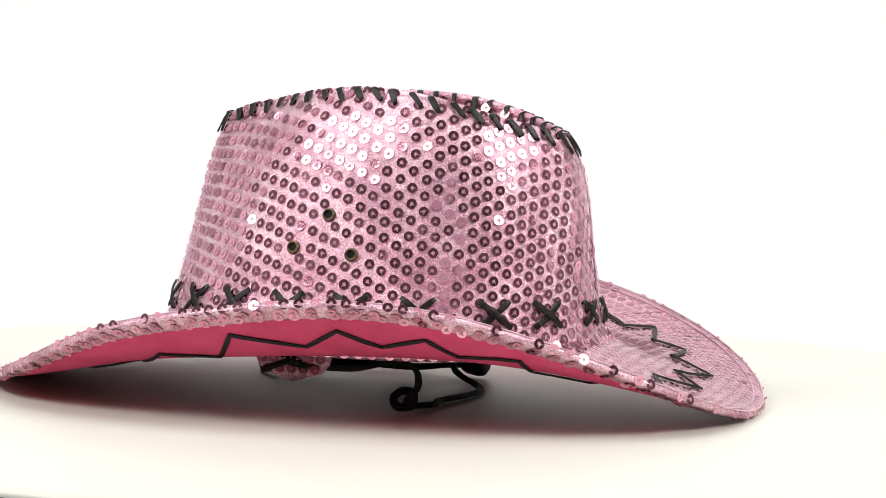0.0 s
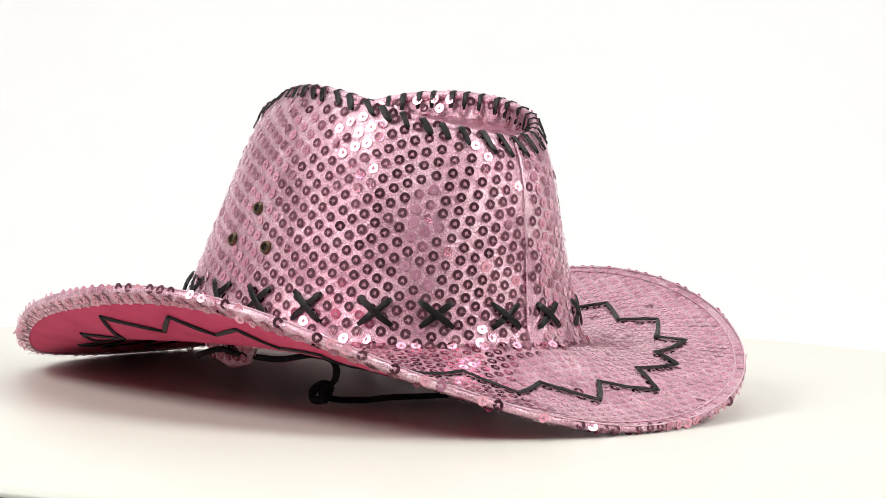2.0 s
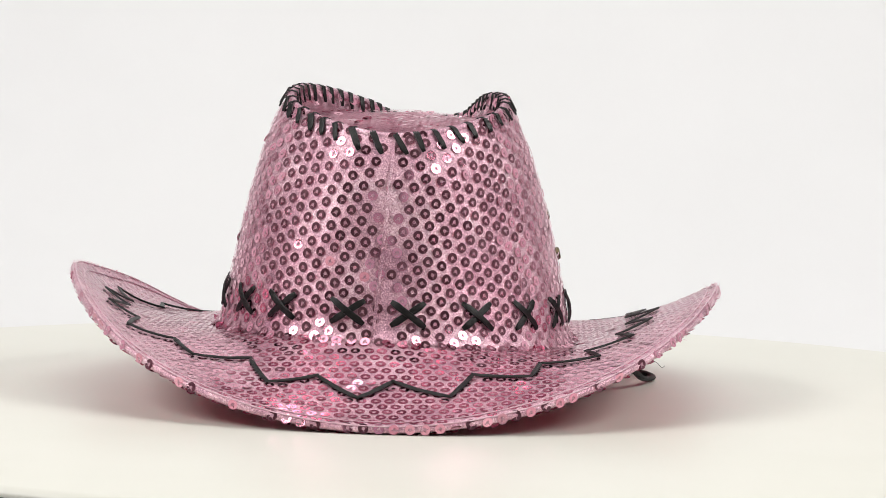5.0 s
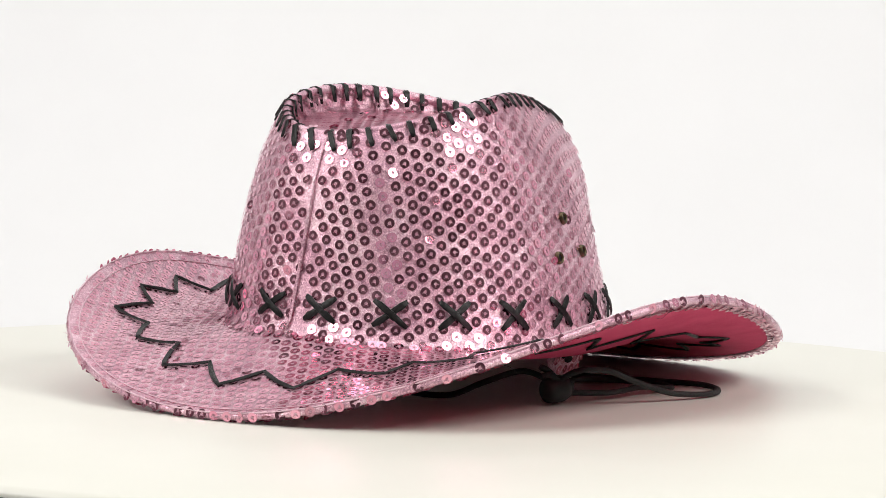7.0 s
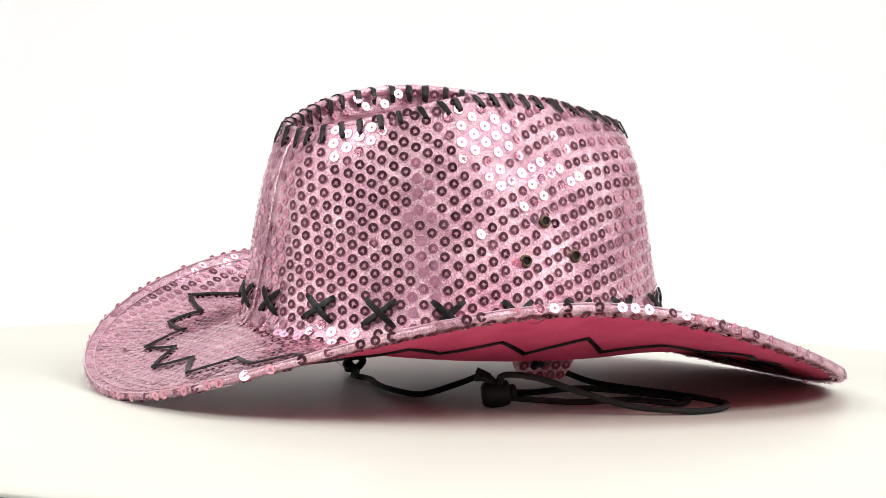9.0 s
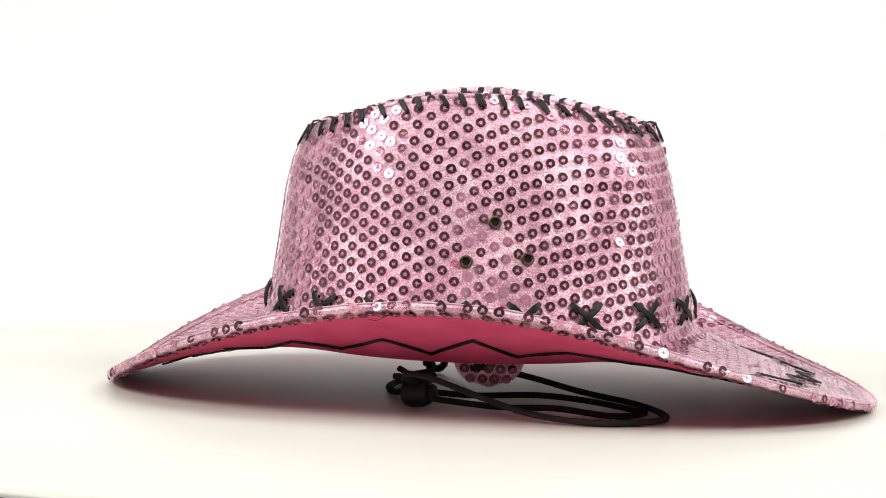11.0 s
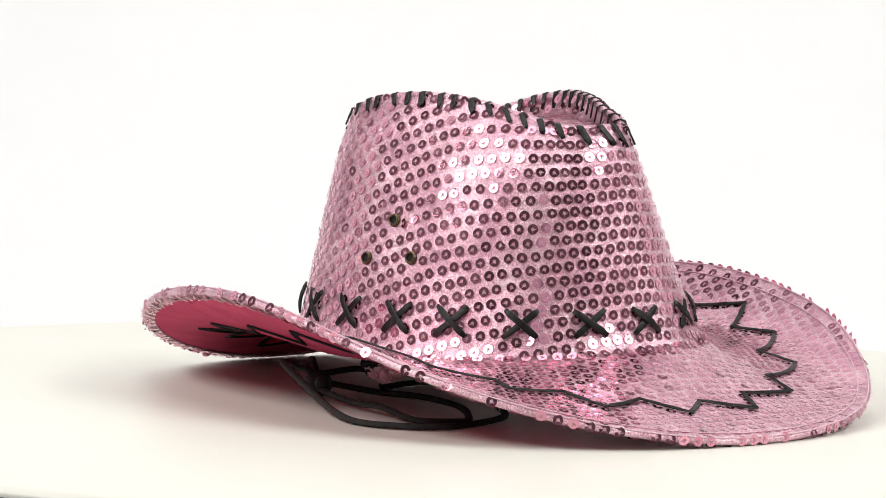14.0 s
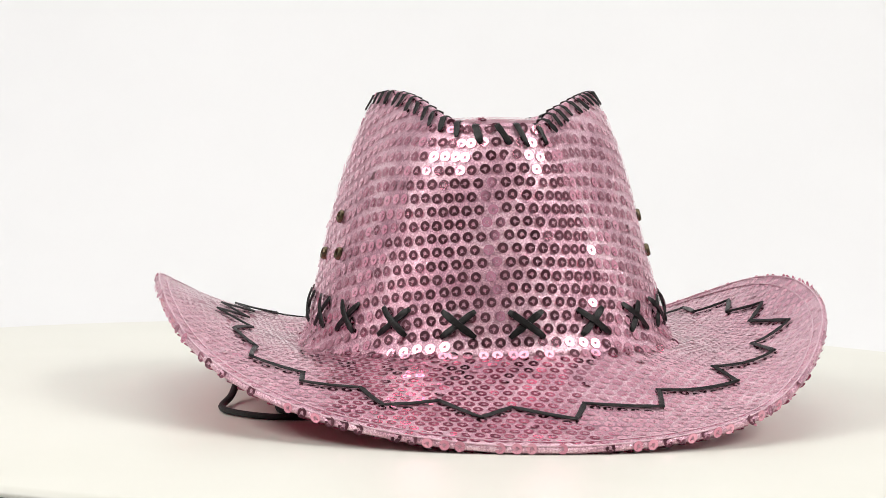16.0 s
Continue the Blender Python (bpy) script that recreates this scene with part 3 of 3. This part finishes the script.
def build_tab(hat, u, v0, side, low, wide):
    """A rounded sequined tab inside the crown that holds the chin cord."""
    rows = []
    for thick in (0.0, 0.0016):
        for k in range(7):
            z = 0.034 - (0.034 - low) * k / 6
            half = wide * math.sqrt(max(0.0, 1 - max(0.0, (0.026 - z) / (0.026 - low)) ** 2.4)) + 0.0002
            rows.append([Vector((u + half * x, v0 - side * (thick + 0.10 * (u + half * x - 0.01) ** 2 * 30 + 0.12 * (0.034 - z)), z)) for x in (-1, -0.75, -0.5, -0.25, 0, 0.25, 0.5, 0.75, 1)])
    tab = part("cord_tab", grid_mesh("cord_tab", rows[:7] + rows[7:][::-1], SATIN, closed=False), hat, "small rounded sequined tab for the chin cord")
    places = []
    for j in range(4):
        for i in range(-3, 4):
            x, z = (i + 0.5 * (j % 2)) * 0.0056, 0.0285 - j * 0.0048
            half = (wide - 0.0012) * math.sqrt(max(0.0, 1 - max(0.0, (0.026 - z) / (0.026 - low)) ** 2.4))
            if abs(x) < half - 0.001 and z > low + 0.002:
                places.append(sequin_pose(Vector((u + x, v0 + side * 0.0006 - side * 0.12 * (0.034 - z), z)), Vector((0, side, -0.34)).normalized(), 0.08))
    sequin_cover("sequin_cover", places, tab, "pink foil sequins on the tab")
    ring = part("tab_eyelet", lathe("tab_eyelet", [(0.0018, 0.0), (0.0022, 0.0009), (0.0030, 0.0009), (0.0034, 0.0)], BRASS, 20), tab)
    ring.matrix_local = Matrix.Translation((u, v0 + side * 0.0004 - side * 0.0014, 0.5 * (0.033 + low))) @ Vector((0, side, -0.1)).to_track_quat("Z", "Y").to_matrix().to_4x4()


def build_fuzz(hat):
    """Frayed fibres along the brim's edge and a few loose thread ends."""
    verts, faces = [], []
    for _ in range(1500):
        a = rng.uniform(0, 2 * math.pi)
        p = brim_at(a, rng.uniform(0.985, 1.0)) - brim_normal(a, 1.0) * rng.uniform(0.0, 0.003)
        o = (brim_at(a, 1.0) - brim_at(a, 0.97)).normalized()
        d = (o + Vector((rng.gauss(0, 0.8), rng.gauss(0, 0.8), rng.gauss(0, 0.6)))).normalized() * rng.uniform(0.0012, 0.0034)
        s = d.cross(Vector((rng.gauss(0, 1), rng.gauss(0, 1), rng.gauss(0, 1)))).normalized() * 0.00007
        k = len(verts)
        tip = p + d
        tip.z = max(tip.z, 0.0003)
        verts += [p - s, p + s, tip + s * 0.5, tip - s * 0.5]
        faces.append((k, k + 1, k + 2, k + 3))
    for _ in range(700):
        a = rng.uniform(0, 2 * math.pi)
        p = crown_rim(a) + Vector((0, 0, rng.uniform(-0.001, 0.0006)))
        d = Vector((math.cos(a) + rng.gauss(0, 0.9), math.sin(a) + rng.gauss(0, 0.9), rng.uniform(-0.2, 1.2))).normalized() * rng.uniform(0.0010, 0.0028)
        s = d.cross(Vector((rng.gauss(0, 1), rng.gauss(0, 1), rng.gauss(0, 1)))).normalized() * 0.00006
        k = len(verts)
        verts += [p - s, p + s, p + d + s * 0.5, p + d - s * 0.5]
        faces.append((k, k + 1, k + 2, k + 3))
    tagged(part("frayed_fibre", mesh_of("frayed_fibre", verts, faces, THREAD, False), hat, "frayed pink fibres along the brim"), kind="stuff")
    for a, way, length in ((-1.72, -1, 0.014), (-2.35, 1, 0.009), (2.6, 1, 0.012), (-0.9, 1, 0.008)):
        p = brim_at(a, 0.97) - brim_normal(a, 0.97) * 0.004
        t = Vector((-math.sin(a), math.cos(a), 0)) * way
        path = smooth_path([p, p + t * length * 0.4 + Vector((0, 0, -0.0012)), p + t * length * 0.75 + Vector((0, 0, -0.0035)), p + t * length + Vector((0, 0, -0.0030))], 4)
        for q in path:
            q.z = max(q.z, 0.0004)
        part("loose_thread", joined("loose_thread", [tube_data(path, 0.00012, 4)], CORD), hat, "loose dark thread end")
    # pale nylon ends that curl over the back of the brim
    for a, s, span, bow in ((2.62, 0.30, 0.16, 0.0022), (2.74, 0.22, -0.13, 0.0026), (2.50, 0.76, 0.10, 0.0012), (3.02, 0.35, 0.11, 0.0012)):
        path = []
        for k in range(15):
            t = k / 14
            aa, ss = a + span * t, s + 0.16 * math.sin(2.6 * t)
            path.append(brim_at(aa, ss) + brim_normal(aa, ss) * (0.0008 + bow * math.sin(math.pi * t)))
        part("loose_thread", joined("loose_thread", [tube_data(path, 0.00009, 4)], THREAD), hat, "pale nylon thread end")


def cover_with_sequins(crown, brim, top, band):
    # crown: rows straight on the unrolled cone of cloth
    n = 720
    arc = [0.0]
    for i in range(1, n + 1):
        a0, a1 = -math.pi + 2 * math.pi * (i - 1) / n, -math.pi + 2 * math.pi * i / n
        arc.append(arc[-1] + (crown_at(a1, 0.05) - crown_at(a0, 0.05)).length)
    total = arc[-1]
    rim_len = sum((crown_at(2 * math.pi * (i + 1) / n, 1) - crown_at(2 * math.pi * i / n, 1)).length for i in range(n))
    slant = 0.105
    rho = total * slant / (total - rim_len)
    spread = total / rho
    places = []
    px, py = SEQUIN_PITCH
    for j in range(-4, 200):
        yy = -rho + j * py
        for i in range(-80, 81):
            xx = (i + 0.5 * (j % 2)) * px + rng.uniform(-0.0003, 0.0003)
            y2 = yy + rng.uniform(-0.0003, 0.0003)
            r, al = math.hypot(xx, y2), math.atan2(xx, -y2)
            h = (rho - r) / slant
            if abs(al) > spread / 2 - 0.006 or h < 0.012 or h > 0.985:
                continue
            want = total * (0.5 + al / spread)
            k = min(max(int(np.searchsorted(arc, want)), 1), n)
            a = -math.pi + 2 * math.pi * (k - 1 + (want - arc[k - 1]) / (arc[k] - arc[k - 1])) / n
            p = crown_at(a, h)
            if any((p - e).length < 0.0042 for e in EYELETS):
                continue
            places.append((abs(a), sequin_pose(p, crown_normal(a, h), 0.05)))
    places.sort(key=lambda q: q[0])
    sequin_cover("sequin_cover", [q[1] for q in places], crown, "round pink foil sequins on the crown", 300)

    # brim
    places = []
    for j in range(-40, 41):
        for i in range(-45, 46):
            x, y = j * BRIM_PITCH[1] + rng.uniform(-0.0003, 0.0003), (i + 0.5 * (j % 2)) * BRIM_PITCH[0] + rng.uniform(-0.0003, 0.0003)
            if math.hypot(x, y) < 0.07:
                continue
            a, s = polar_for(brim_at, x, y)
            if 0.012 < s < 0.985:
                places.append(sequin_pose(brim_at(a, s), brim_normal(a, s), 0.03, 0.00012))
    # rows along the edge: on the fold, and two under the hem
    for s, kind in ((1.0, "fold"), (0.976, "hem"), (0.952, "hem")):
        a = rng.uniform(0, 0.02)
        while a < 2 * math.pi:
            n2 = brim_normal(a, s)
            e = brim_edge(a)
            if kind == "fold":
                o = (brim_at(a, 1.0) - brim_at(a, 0.97)).normalized()
                flat = Vector((o.x, o.y, 0)).normalized() + Vector((0, 0, rng.uniform(-0.30, 0.55)))
                p = brim_at(a, 1.0) + o * 0.0008 - n2 * 0.0016
                p.z = max(p.z, 0.0026)
                m = sequin_pose(p, flat, 0.10)
            else:
                m = sequin_pose(brim_at(a, s) - n2 * 0.0037, -n2, 0.10, 0.0003)
            places.append(m)
            a += (rng.uniform(0.0062, 0.0105) if kind == "hem" else rng.uniform(0.0060, 0.0072) if rng.random() < 0.66 else rng.uniform(0.010, 0.021)) / math.hypot(e.x, e.y)
    # and where the crown is sewn to the brim
    for i in range(95):
        a = 2 * math.pi * (i + rng.uniform(-0.3, 0.3)) / 95
        n2 = (crown_normal(a, 0.05) + brim_normal(a, 0.05)).normalized()
        places.append(sequin_pose(crown_at(a, 0.0) + n2 * 0.0006, n2, 0.25))
    sequin_cover("sequin_cover", places, brim, "round pink foil sequins on the brim")

    # top panel
    places = []
    for j in range(-17, 18):
        for i in range(-10, 11):
            x, y = j * BRIM_PITCH[1], (i + 0.5 * (j % 2)) * BRIM_PITCH[0]
            q = Vector((x - 0.004, y, 0))
            a = math.atan2(y, x - 0.004)
            # share of the way to the rim in that direction
            best = min(ANGLES, key=lambda g: abs((math.atan2(crown_rim(g).y, crown_rim(g).x - 0.004) - a + math.pi) % (2 * math.pi) - math.pi))
            r = crown_rim(best)
            k = q.length / math.hypot(r.x - 0.004, r.y) if r.length else 1
            if k > 0.9:
                continue
            w = max(0.0, (k - 0.35) / 0.65)
            z = (r.z - 0.003 - 0.008 * abs(math.sin(best))) * w * w + (0.1325 + 0.05 * x + 0.02 * y) * (1 - w * w)
            places.append(sequin_pose(Vector((x, y, z + 0.0003)), Vector((0, 0, 1)), 0.05))
    # two rows on the wall inside the rim
    for drop, inset, shift in ((0.0034, 0.0034, 0.0), (0.0078, 0.0042, 0.5)):
        for i in range(44):
            a = 2 * math.pi * (i + shift + rng.uniform(-0.15, 0.15)) / 44
            o = crown_normal(a, 0.95)
            o = Vector((o.x, o.y, 0)).normalized()
            places.append(sequin_pose(crown_rim(a) - o * inset - Vector((0, 0, drop)), Vector((-o.x, -o.y, 0.45)).normalized(), 0.12))
    # one row on the fold of the rim itself
    a = 0.0
    while a < 2 * math.pi:
        o = crown_normal(a, 0.95)
        o = Vector((o.x, o.y, 0)).normalized()
        if rng.random() < 0.65:
            places.append(sequin_pose(crown_rim(a) + o * 0.0007 + Vector((0, 0, -0.0011)), (o + Vector((0, 0, 0.1))).normalized(), 0.12))
        a += rng.uniform(0.0062, 0.0078) / (crown_rim(a + 0.01) - crown_rim(a)).length * 0.01
    sequin_cover("sequin_cover", places, top, "round pink foil sequins on the top panel")

    # the inner band's lower edge
    places = []
    for z, shift in ((0.0278, 0.0), (0.0325, 0.5)):
        for i in range(90):
            a = 2 * math.pi * (i + shift + rng.uniform(-0.15, 0.15)) / 90
            b = crown_base(a)
            places.append(sequin_pose(Vector((b.x * 0.95, b.y * 0.95, z)), Vector((math.cos(a), math.sin(a), -0.1)).normalized(), 0.10))
    sequin_cover("sequin_cover", places, band, "round pink foil sequins on the inner band")


SEQUIN_PITCH = (0.0062, 0.0061)
BRIM_PITCH = (0.0060, 0.0051)

build_studio()
turntable = build_turntable()
hat, crown, brim, top_panel, inner_band = build_hat()
build_cord(hat)
build_tab(hat, 0.0250, 0.0755, 1, 0.0130, 0.0185)
build_tab(hat, 0.0118, -0.0790, -1, 0.0098, 0.0166)
cover_with_sequins(crown, brim, top_panel, inner_band)
build_fuzz(hat)


def motions():
    """The turntable turns at one speed and the hat rides on it."""
    disc_rows, hat_rows = [], []
    for i in range(33):
        t = i * 0.5
        turn = pose(0, 0, 0, 0, 0, TURN * t)
        disc_rows.append((t, turn))
        hat_rows.append((t, turn @ pose(HAT_X, HAT_Y, 0, 0, 0, HAT_TURN)))
    walk(turntable, disc_rows)
    walk(hat, hat_rows)


motions()
